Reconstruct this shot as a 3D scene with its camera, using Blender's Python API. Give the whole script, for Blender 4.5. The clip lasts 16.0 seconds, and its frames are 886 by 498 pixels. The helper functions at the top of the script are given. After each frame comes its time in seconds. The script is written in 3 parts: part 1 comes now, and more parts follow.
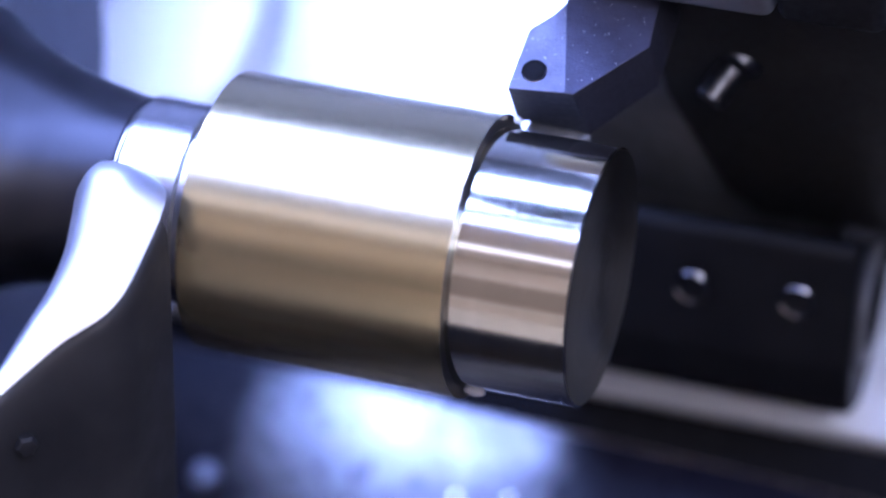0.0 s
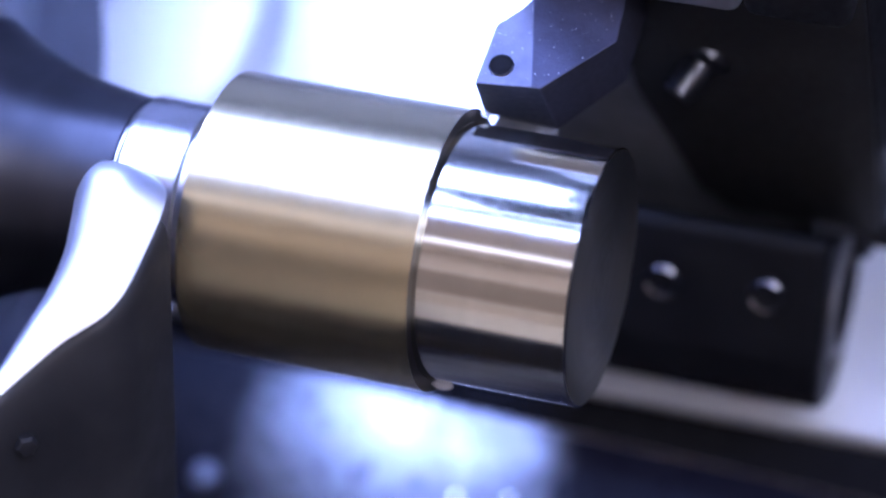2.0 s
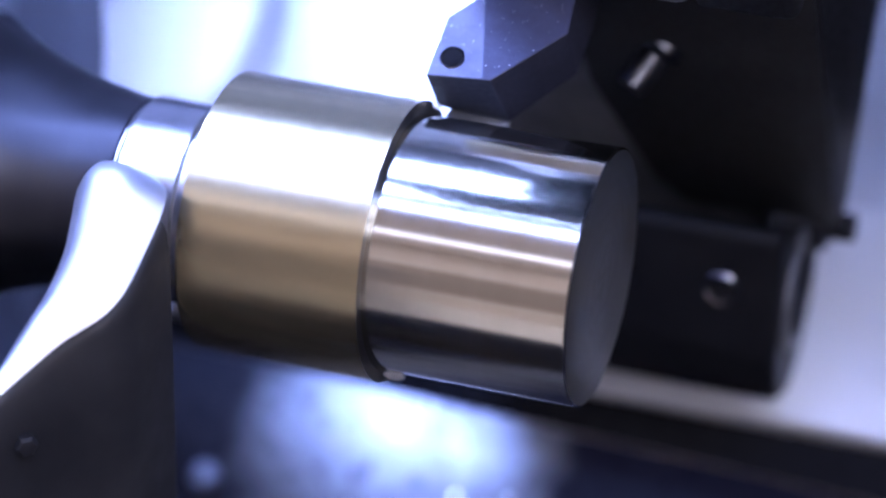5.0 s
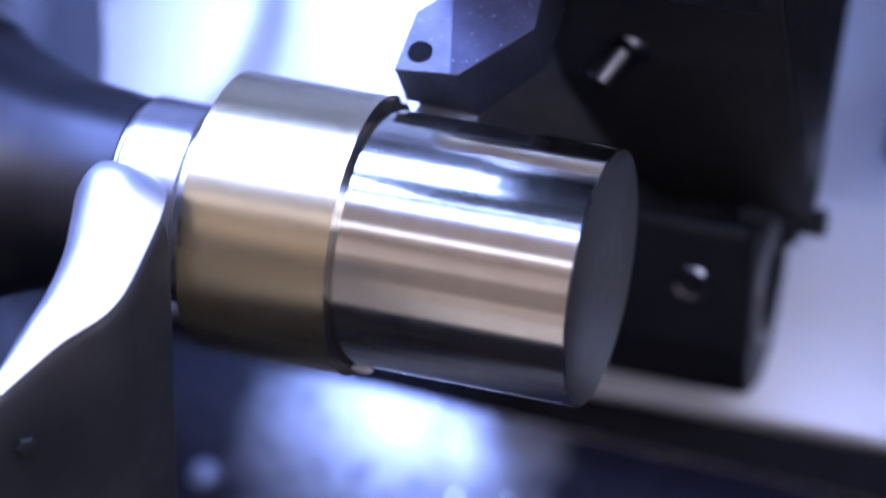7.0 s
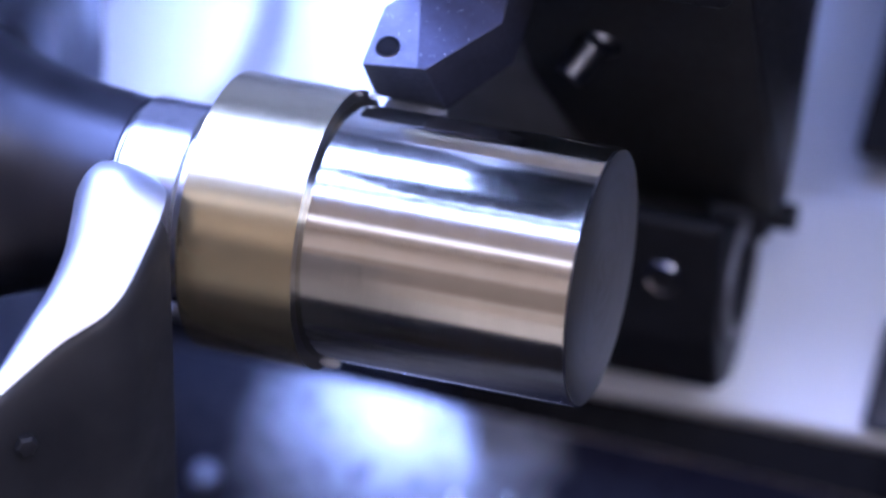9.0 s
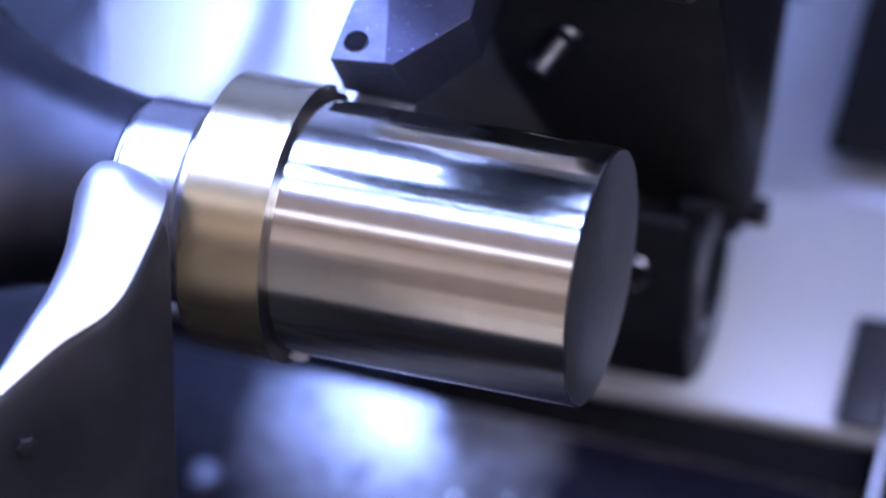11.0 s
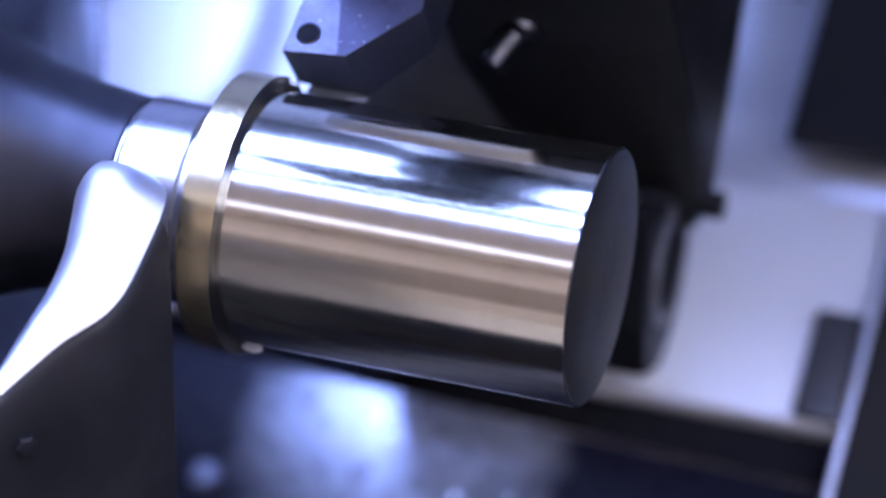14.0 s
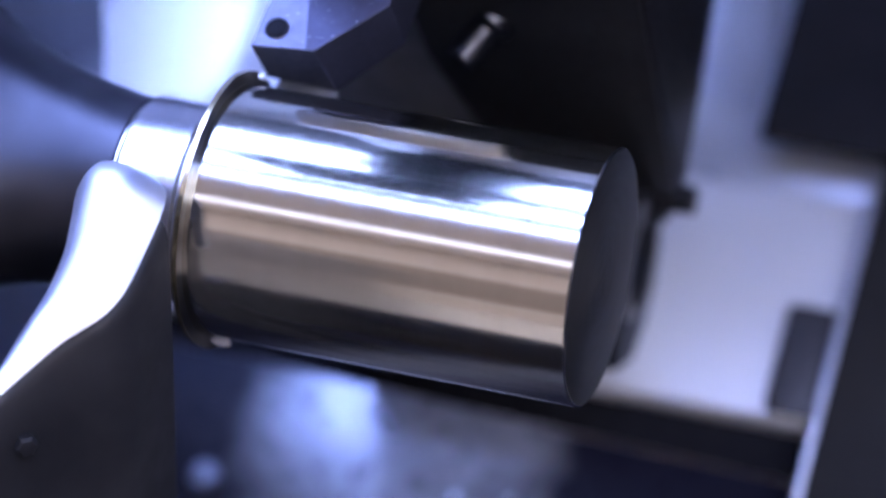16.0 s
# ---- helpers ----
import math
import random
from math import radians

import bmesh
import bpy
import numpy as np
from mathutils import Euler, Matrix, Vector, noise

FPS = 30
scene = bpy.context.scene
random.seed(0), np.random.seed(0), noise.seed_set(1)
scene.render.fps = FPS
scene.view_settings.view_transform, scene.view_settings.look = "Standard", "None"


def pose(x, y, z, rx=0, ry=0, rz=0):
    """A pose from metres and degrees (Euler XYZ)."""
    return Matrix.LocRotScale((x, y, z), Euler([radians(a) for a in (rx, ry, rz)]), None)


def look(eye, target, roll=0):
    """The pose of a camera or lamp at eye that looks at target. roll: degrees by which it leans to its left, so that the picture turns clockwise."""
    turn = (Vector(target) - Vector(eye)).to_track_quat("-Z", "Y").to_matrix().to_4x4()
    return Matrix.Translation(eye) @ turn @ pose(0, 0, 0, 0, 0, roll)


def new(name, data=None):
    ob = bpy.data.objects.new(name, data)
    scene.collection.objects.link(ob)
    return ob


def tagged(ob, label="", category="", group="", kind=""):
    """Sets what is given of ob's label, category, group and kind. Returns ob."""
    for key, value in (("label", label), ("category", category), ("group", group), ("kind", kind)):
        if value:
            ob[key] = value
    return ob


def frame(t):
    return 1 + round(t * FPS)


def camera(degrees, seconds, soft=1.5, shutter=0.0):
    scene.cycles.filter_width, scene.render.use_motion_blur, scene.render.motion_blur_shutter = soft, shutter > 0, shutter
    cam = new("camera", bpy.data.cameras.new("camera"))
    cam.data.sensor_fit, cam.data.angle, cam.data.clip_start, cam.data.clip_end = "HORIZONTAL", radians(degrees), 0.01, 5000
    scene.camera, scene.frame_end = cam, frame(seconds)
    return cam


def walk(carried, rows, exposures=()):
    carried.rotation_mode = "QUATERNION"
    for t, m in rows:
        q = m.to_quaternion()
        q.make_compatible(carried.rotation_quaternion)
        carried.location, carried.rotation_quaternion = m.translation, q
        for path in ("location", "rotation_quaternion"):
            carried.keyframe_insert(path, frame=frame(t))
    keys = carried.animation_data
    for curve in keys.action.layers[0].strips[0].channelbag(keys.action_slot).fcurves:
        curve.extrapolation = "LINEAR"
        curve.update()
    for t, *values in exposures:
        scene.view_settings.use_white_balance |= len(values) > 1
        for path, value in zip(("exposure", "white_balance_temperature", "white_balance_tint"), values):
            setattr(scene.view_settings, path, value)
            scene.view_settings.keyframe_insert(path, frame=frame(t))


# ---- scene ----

FEED = 0.004912          # metres of carriage travel a second
SPIN = 1606.0            # degrees a second of the spindle
SLANT = 30.0             # slope of the bed

cam = camera(16.65, 16.0, soft=2.2, shutter=0.5)
cam.data.dof.use_dof = True
cam.data.dof.focus_distance = 0.853
cam.data.dof.aperture_fstop = 4.0
EYE = Vector((0.18782, -0.69523, 0.47069))
AIM = EYE + Vector((-0.27034, 0.79720, -0.53981))
walk(cam, [(0.0, look(EYE, AIM)), (16.0, look(EYE, AIM))],
     exposures=[(0.0, 0.29, 4780, 29), (16.0, 0.29, 4780, 29)])

# ---- world and light ----
world = bpy.data.worlds.new("hall_air")
scene.world = world
world.use_nodes = True
world.node_tree.nodes["Background"].inputs[0].default_value = (0.10, 0.10, 0.12, 1)
world.node_tree.nodes["Background"].inputs[1].default_value = 0.2


# ---- materials ----
class Nodes:
    """Short hand for one node material."""

    def __init__(self, name):
        self.mat = bpy.data.materials.new(name)
        self.mat.use_nodes = True
        self.tree = self.mat.node_tree
        self.bsdf = self.tree.nodes["Principled BSDF"]

    def add(self, kind, links=(), **values):
        node = self.tree.nodes.new(kind)
        for key, value in values.items():
            if key in node.inputs:
                node.inputs[key].default_value = value
        for source, socket in links:
            self.tree.links.new(source, node.inputs[socket])
        return node

    def coords(self, sx=1.0, sy=1.0, sz=1.0):
        tc = self.add("ShaderNodeTexCoord")
        mp = self.add("ShaderNodeMapping", [(tc.outputs["Object"], "Vector")])
        mp.inputs["Scale"].default_value = (sx, sy, sz)
        return mp.outputs["Vector"]

    def noise(self, vec, scale, detail=4.0, rough=0.55):
        n = self.add("ShaderNodeTexNoise", [(vec, "Vector")])
        n.inputs["Scale"].default_value = scale
        n.inputs["Detail"].default_value = detail
        n.inputs["Roughness"].default_value = rough
        return n.outputs["Fac"]

    def ramp(self, fac, stops):
        r = self.add("ShaderNodeValToRGB", [(fac, "Fac")])
        while len(r.color_ramp.elements) < len(stops):
            r.color_ramp.elements.new(0.5)
        for e, (p, c) in zip(r.color_ramp.elements, stops):
            e.position = p
            e.color = (c, c, c, 1) if isinstance(c, float) else (*c, 1)
        return r.outputs["Color"]

    def to(self, out, socket):
        self.tree.links.new(out, self.bsdf.inputs[socket])

    def bump(self, height, strength, distance):
        b = self.add("ShaderNodeBump", [(height, "Height")])
        b.inputs["Strength"].default_value = strength
        b.inputs["Distance"].default_value = distance
        self.tree.links.new(b.outputs["Normal"], self.bsdf.inputs["Normal"])


def metal_like(name, dark, light, rough=(0.3, 0.5), metallic=1.0, scale=60.0, stretch=(1, 1, 1), bump=0.0, bump_scale=900.0,
               spec=0.5):
    """A surface with two scales of variation in colour and gloss."""
    n = Nodes(name)
    vec = n.coords(*stretch)
    big = n.noise(vec, scale)
    fine = n.noise(vec, scale * 9, 2.0)
    n.to(n.ramp(big, [(0.3, dark), (0.72, light)]), "Base Color")
    n.to(n.ramp(fine, [(0.25, rough[0]), (0.75, rough[1])]), "Roughness")
    n.bsdf.inputs["Metallic"].default_value = metallic
    n.bsdf.inputs["Specular IOR Level"].default_value = spec
    if bump:
        n.bump(n.noise(vec, bump_scale, 2.0), bump, 0.0002)
    return n.mat


def glowing(name, colour, strength):
    n = Nodes(name)
    n.bsdf.inputs["Base Color"].default_value = (0.8, 0.8, 0.8, 1)
    n.bsdf.inputs["Emission Color"].default_value = (*colour, 1)
    n.bsdf.inputs["Emission Strength"].default_value = strength
    return n.mat


def dusty_black(name, base, specks):
    """Blackened tool steel with pale specks of swarf dust and rubbed patches."""
    n = Nodes(name)
    vec = n.coords()
    cells = n.add("ShaderNodeTexVoronoi", [(vec, "Vector")])
    cells.inputs["Scale"].default_value = 620.0
    spot = n.ramp(cells.outputs["Distance"], [(0.02, 1.0), (0.16, 0.0)])
    sparse = n.ramp(n.noise(vec, 260.0, 3.0), [(0.45, 0.0), (0.60, specks)])
    both = n.add("ShaderNodeMix", [(spot, "Factor")])
    both.data_type = "RGBA"
    n.tree.links.new(spot, both.inputs[0])
    both.inputs[6].default_value = (0, 0, 0, 1)
    n.tree.links.new(sparse, both.inputs[7])
    body = n.ramp(n.noise(vec, 70.0), [(0.3, tuple(c * 0.75 for c in base)), (0.7, tuple(c * 1.25 for c in base))])
    mixed = n.add("ShaderNodeMix")
    mixed.data_type = "RGBA"
    n.tree.links.new(both.outputs[2], mixed.inputs[0])
    n.tree.links.new(body, mixed.inputs[6])
    mixed.inputs[7].default_value = (0.75, 0.75, 0.8, 1)
    n.to(mixed.outputs[2], "Base Color")
    n.to(n.ramp(n.noise(vec, 500.0, 2.0), [(0.3, 0.38), (0.7, 0.55)]), "Roughness")
    n.bsdf.inputs["Metallic"].default_value = 0.6
    n.bump(n.noise(vec, 1300.0, 3.0), 0.5, 0.0003)
    return n.mat


def turned(name, dark, light, rough, groove, aniso):
    """Lathe-turned metal: fine rings about the x axis."""
    n = Nodes(name)
    vec = n.coords(1.0, 0.02, 0.02)
    rings = n.noise(vec, 900.0, 3.0)
    broad = n.noise(vec, 90.0, 3.0)
    n.to(n.ramp(broad, [(0.3, dark), (0.7, light)]), "Base Color")
    n.to(n.ramp(rings, [(0.3, rough[0]), (0.7, rough[1])]), "Roughness")
    n.bsdf.inputs["Metallic"].default_value = 1.0
    if aniso:
        n.bsdf.inputs["Anisotropic"].default_value = aniso
    n.bump(rings, groove, 0.00005)
    return n.mat


def skin_metal(name, dark, light, rough):
    """The bar's satin skin: faint lengthwise streaks and stains round it."""
    n = Nodes(name)
    vec = n.coords(0.05, 1.0, 1.0)
    n.to(n.ramp(n.noise(vec, 130.0, 5.0), [(0.3, dark), (0.7, light)]), "Base Color")
    n.to(n.ramp(n.noise(vec, 420.0, 3.0), [(0.3, rough[0]), (0.7, rough[1])]), "Roughness")
    n.bsdf.inputs["Metallic"].default_value = 1.0
    return n.mat


def turned_face(name, dark, light, rough, aniso, lay=0.25):
    """A faced disc: fine concentric rings about the x axis, with their streaked gloss."""
    n = Nodes(name)
    vec = n.coords()
    n.to(n.ramp(n.noise(vec, 30.0), [(0.3, dark), (0.7, light)]), "Base Color")
    n.to(n.ramp(n.noise(vec, 300.0, 2.0), [(0.3, rough[0]), (0.7, rough[1])]), "Roughness")
    n.bsdf.inputs["Metallic"].default_value = 1.0
    n.bsdf.inputs["Anisotropic"].default_value = aniso
    n.bsdf.inputs["Anisotropic Rotation"].default_value = lay
    tangent = n.add("ShaderNodeTangent")
    tangent.direction_type, tangent.axis = "RADIAL", "X"
    n.to(tangent.outputs["Tangent"], "Tangent")
    return n.mat


def wet_tray():
    """Wet tray steel, a lamp's highlight painted pale over one stretch and the colour dark elsewhere."""
    n = Nodes("tray_wet_steel")
    vec = n.coords()
    split = n.add("ShaderNodeSeparateXYZ", [(vec, "Vector")])
    wob = n.noise(vec, 14.0, 6.0, 0.65)
    along = n.add("ShaderNodeMath", [(split.outputs["X"], 0)])
    along.operation = "ADD"
    shift = n.add("ShaderNodeMath", [(wob, 0)])
    shift.operation, shift.inputs[1].default_value = "MULTIPLY", 0.10
    n.tree.links.new(shift.outputs[0], along.inputs[1])
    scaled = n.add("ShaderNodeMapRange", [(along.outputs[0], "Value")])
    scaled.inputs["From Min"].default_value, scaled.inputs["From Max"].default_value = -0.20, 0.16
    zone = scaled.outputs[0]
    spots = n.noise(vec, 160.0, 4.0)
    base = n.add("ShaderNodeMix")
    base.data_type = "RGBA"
    # Painted pool of light: fades along the tray and down its slope.
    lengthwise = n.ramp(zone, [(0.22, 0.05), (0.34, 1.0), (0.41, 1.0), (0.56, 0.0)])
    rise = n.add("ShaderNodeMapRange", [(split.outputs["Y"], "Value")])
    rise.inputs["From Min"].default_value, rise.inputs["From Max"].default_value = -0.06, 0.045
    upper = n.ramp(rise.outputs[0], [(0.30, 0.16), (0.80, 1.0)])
    lit = n.add("ShaderNodeMath", [(lengthwise, 0), (upper, 1)])
    lit.operation = "MULTIPLY"
    n.tree.links.new(lit.outputs[0], base.inputs[0])
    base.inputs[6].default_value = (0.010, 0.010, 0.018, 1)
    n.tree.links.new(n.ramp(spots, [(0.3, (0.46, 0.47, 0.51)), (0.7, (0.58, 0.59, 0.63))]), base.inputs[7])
    n.to(base.outputs[2], "Base Color")
    n.to(n.ramp(n.noise(vec, 90.0, 6.0), [(0.3, 0.24), (0.7, 0.34)]), "Roughness")
    n.to(n.ramp(lit.outputs[0], [(0.0, 0.0), (1.0, 0.80)]), "Metallic")
    n.bsdf.inputs["Specular IOR Level"].default_value = 0.08
    n.bump(n.noise(vec, 140.0, 3.0), 0.35, 0.0004)
    return n.mat


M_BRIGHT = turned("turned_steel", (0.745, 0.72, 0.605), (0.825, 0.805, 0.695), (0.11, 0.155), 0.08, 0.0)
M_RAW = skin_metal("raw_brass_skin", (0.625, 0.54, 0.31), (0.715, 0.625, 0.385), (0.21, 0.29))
# End and step faces: their dim reflection is put into a darker base.
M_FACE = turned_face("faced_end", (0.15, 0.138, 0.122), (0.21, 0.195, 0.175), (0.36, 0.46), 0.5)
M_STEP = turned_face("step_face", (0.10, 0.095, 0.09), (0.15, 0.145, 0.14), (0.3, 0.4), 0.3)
M_STUB = skin_metal("stub_steel", (0.56, 0.55, 0.57), (0.66, 0.65, 0.67), (0.22, 0.29))
M_CHUCK = turned_face("chuck_face_steel", (0.05, 0.05, 0.062), (0.10, 0.10, 0.12), (0.34, 0.46), 0.6, 0.03)
# Light on the guard's lip, painted as a pale steel.
M_LIP = metal_like("lip_lit_steel", (0.72, 0.73, 0.78), (0.88, 0.89, 0.93), (0.40, 0.50), 1.0, 30.0, bump=0.1)
M_NOSE = metal_like("nose_dark_steel", (0.030, 0.030, 0.036), (0.060, 0.060, 0.070), (0.34, 0.46), 0.9, 40.0, bump=0.1)
# Dark because the skirt's shade is painted into it.
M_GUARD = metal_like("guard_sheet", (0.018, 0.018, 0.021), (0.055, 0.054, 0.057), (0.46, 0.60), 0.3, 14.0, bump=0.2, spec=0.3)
M_RIM = metal_like("chuck_rim_steel", (0.16, 0.16, 0.18), (0.24, 0.24, 0.26), (0.35, 0.5), 0.9, 25.0, bump=0.15)
M_JAW = metal_like("jaw_steel", (0.18, 0.18, 0.20), (0.28, 0.28, 0.31), (0.25, 0.38), 1.0, 45.0, bump=0.15)
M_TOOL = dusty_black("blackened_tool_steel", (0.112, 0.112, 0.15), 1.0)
# The flank's shade, painted as a darker copy of the tool steel.
M_FLANK = metal_like("shaded_flank", (0.014, 0.014, 0.024), (0.024, 0.024, 0.038), (0.5, 0.65), 0.0, 60.0, bump=0.2)
M_CARBIDE = metal_like("carbide", (0.13, 0.13, 0.14), (0.2, 0.2, 0.21), (0.4, 0.55), 0.6, 200.0, bump=0.2)
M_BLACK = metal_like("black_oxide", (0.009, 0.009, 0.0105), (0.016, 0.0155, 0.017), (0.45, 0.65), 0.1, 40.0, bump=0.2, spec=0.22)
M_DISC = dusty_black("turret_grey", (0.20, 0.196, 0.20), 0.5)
# Same dusty tool steel with the right facet's shade in its colour.
M_TOOLSHADE = dusty_black("shaded_tool_facet", (0.05, 0.05, 0.08), 1.0)
M_CLAMP = metal_like("clamp_steel", (0.45, 0.45, 0.48), (0.58, 0.58, 0.61), (0.3, 0.45), 0.9, 60.0, bump=0.15)
M_SCREW = metal_like("screw_steel", (0.4, 0.4, 0.42), (0.6, 0.6, 0.62), (0.15, 0.25), 1.0, 300.0)
M_BOLT = metal_like("dark_bolt_steel", (0.16, 0.16, 0.18), (0.24, 0.24, 0.26), (0.12, 0.2), 1.0, 300.0)
M_OVERLAY = metal_like("overlay_black", (0.012, 0.0115, 0.011), (0.02, 0.0195, 0.019), (0.5, 0.65), 0.0, 40.0, bump=0.2, spec=0.3)
M_HOLDER = metal_like("holder_black", (0.0045, 0.0045, 0.0055), (0.009, 0.009, 0.010), (0.45, 0.6), 0.0, 40.0, bump=0.2, spec=0.12)
M_NOZZLE = metal_like("nozzle_steel", (0.07, 0.07, 0.078), (0.12, 0.12, 0.127), (0.30, 0.40), 1.0, 300.0)
# Near-black standing in for shade in holes, gaps and under the cover.
M_SHADE = metal_like("shade_black", (0.006, 0.006, 0.008), (0.012, 0.012, 0.014), (0.7, 0.85), 0.0, 200.0, spec=0.06)
M_COVER = metal_like("cover_stainless", (0.74, 0.75, 0.77), (0.82, 0.83, 0.85), (0.36, 0.46), 0.3, 9.0, (0.3, 1, 1), bump=0.05)
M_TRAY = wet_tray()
M_COVERUP = metal_like("upper_cover_stainless", (0.70, 0.71, 0.74), (0.80, 0.81, 0.84), (0.26, 0.36), 0.85, 9.0, (0.3, 1, 1), bump=0.05)
M_LEAF = metal_like("leaf_dark_steel", (0.02, 0.0195, 0.019), (0.03, 0.029, 0.028), (0.6, 0.75), 0.0, 14.0, bump=0.1, spec=0.05)
M_PAINT = metal_like("machine_paint", (0.70, 0.71, 0.74), (0.78, 0.79, 0.82), (0.35, 0.5), 0.0, 8.0, bump=0.1)
M_BACKPAINT = metal_like("back_wall_paint", (0.26, 0.26, 0.28), (0.33, 0.33, 0.35), (0.4, 0.55), 0.0, 8.0, bump=0.1)
M_ROOF = metal_like("roof_grey", (0.14, 0.14, 0.15), (0.19, 0.19, 0.20), (0.5, 0.7), 0.0, 8.0, bump=0.1)
M_DARKPAINT = metal_like("dark_paint", (0.03, 0.03, 0.035), (0.05, 0.05, 0.055), (0.4, 0.6), 0.0, 8.0, bump=0.1)
M_HALL = metal_like("hall_wall", (0.60, 0.53, 0.47), (0.71, 0.64, 0.58), (0.6, 0.8), 0.0, 1.5, bump=0.1)
M_HALLBAND = metal_like("hall_band", (0.24, 0.20, 0.17), (0.32, 0.27, 0.23), (0.6, 0.8), 0.0, 1.5, bump=0.1)
M_HALLFLOOR = metal_like("hall_floor", (0.52, 0.49, 0.46), (0.64, 0.61, 0.57), (0.4, 0.6), 0.0, 2.0, bump=0.1)
M_CHIP = metal_like("chip_swarf", (0.6, 0.58, 0.55), (0.75, 0.73, 0.7), (0.2, 0.35), 1.0, 300.0)
M_COOLANT = metal_like("coolant_milk", (0.30, 0.30, 0.33), (0.42, 0.42, 0.46), (0.1, 0.2), 0.0, 300.0)
M_LAMP = glowing("lamp_glow", (0.56, 0.65, 1.0), 18.5)
M_LAMPFRONT = glowing("front_lamp_glow", (0.56, 0.65, 1.0), 12.0)
M_HALLLAMP = glowing("hall_lamp_glow", (1.0, 0.88, 0.69), 11.0)
M_HALLSTRIP = glowing("hall_strip_glow", (1.0, 0.90, 0.82), 1.5)


# ---- mesh helpers ----
def part(name, bm, material, parent=None, label="", sharp=35):
    """Links a bmesh as one mesh object, under a thing or a part."""
    me = bpy.data.meshes.new(name)
    bmesh.ops.recalc_face_normals(bm, faces=bm.faces)
    bm.to_mesh(me)
    bm.free()
    me.materials.append(material)
    for p in me.polygons:
        p.use_smooth = True
    me.set_sharp_from_angle(angle=radians(sharp))
    ob = new(name, me)
    if parent:
        ob.parent = parent
    if label:
        ob["label"] = label
    return ob


def thing(name, label, category, m=None, group="", kind=""):
    ob = new(name)
    ob.empty_display_size = 0.02
    if m is not None:
        ob.matrix_basis = m
    return tagged(ob, label, category, group, kind)


def revolve(profile, n=96, closed=False):
    """Turns a profile of (x, r) about the x axis."""
    bm = bmesh.new()
    rows = []
    for x, r in profile:
        if r < 1e-7:
            rows.append([bm.verts.new((x, 0, 0))])
        else:
            rows.append([bm.verts.new((x, r * math.cos(2 * math.pi * k / n), r * math.sin(2 * math.pi * k / n))) for k in range(n)])
    pairs = list(zip(rows, rows[1:])) + ([(rows[-1], rows[0])] if closed else [])
    for a, b in pairs:
        for k in range(n):
            q = [a[k % len(a)], a[(k + 1) % len(a)], b[(k + 1) % len(b)], b[k % len(b)]]
            face = []
            for vert in q:
                if vert not in face:
                    face.append(vert)
            if len(face) > 2:
                bm.faces.new(face)
    return bm


def prism(outline, x0, x1, bevel=0.0, segments=2):
    """An outline of (y, z) pulled along x."""
    bm = bmesh.new()
    a = [bm.verts.new((x0, y, z)) for y, z in outline]
    b = [bm.verts.new((x1, y, z)) for y, z in outline]
    bm.faces.new(a)
    bm.faces.new(b[::-1])
    for k in range(len(a)):
        j = (k + 1) % len(a)
        bm.faces.new((a[k], b[k], b[j], a[j]))
    bmesh.ops.recalc_face_normals(bm, faces=bm.faces)
    if bevel:
        bmesh.ops.bevel(bm, geom=bm.edges[:], offset=bevel, segments=segments, affect="EDGES", profile=0.5)
    return bm


def box(x0, x1, y0, y1, z0, z1, bevel=0.0, segments=2):
    return prism([(y0, z0), (y1, z0), (y1, z1), (y0, z1)], x0, x1, bevel, segments)


def loft(top, bottom, bevel=0.0, facets=()):
    """A solid between two outlines of (x, y, z) with equal counts; facets part the top into several planes."""
    bm = bmesh.new()
    a = [bm.verts.new(p) for p in top]
    b = [bm.verts.new(p) for p in bottom]
    for facet in facets or [range(len(a))]:
        bm.faces.new([a[k] for k in facet])
    bm.faces.new(b[::-1])
    for k in range(len(a)):
        j = (k + 1) % len(a)
        bm.faces.new((a[k], b[k], b[j], a[j]))
    bmesh.ops.recalc_face_normals(bm, faces=bm.faces)
    if bevel:
        bmesh.ops.bevel(bm, geom=bm.edges[:], offset=bevel, segments=2, affect="EDGES", profile=0.5)
    return bm


def moved(bm, m):
    bmesh.ops.transform(bm, matrix=m, verts=bm.verts)
    return bm


def mm(*pairs):
    return [tuple(c / 1000 for c in p) for p in pairs]


BED = pose(0, 0, 0, SLANT)      # the slanted bed's own axes: y up the slope, z out of it
SPUN, CARRIED, SKIN = [], [], []


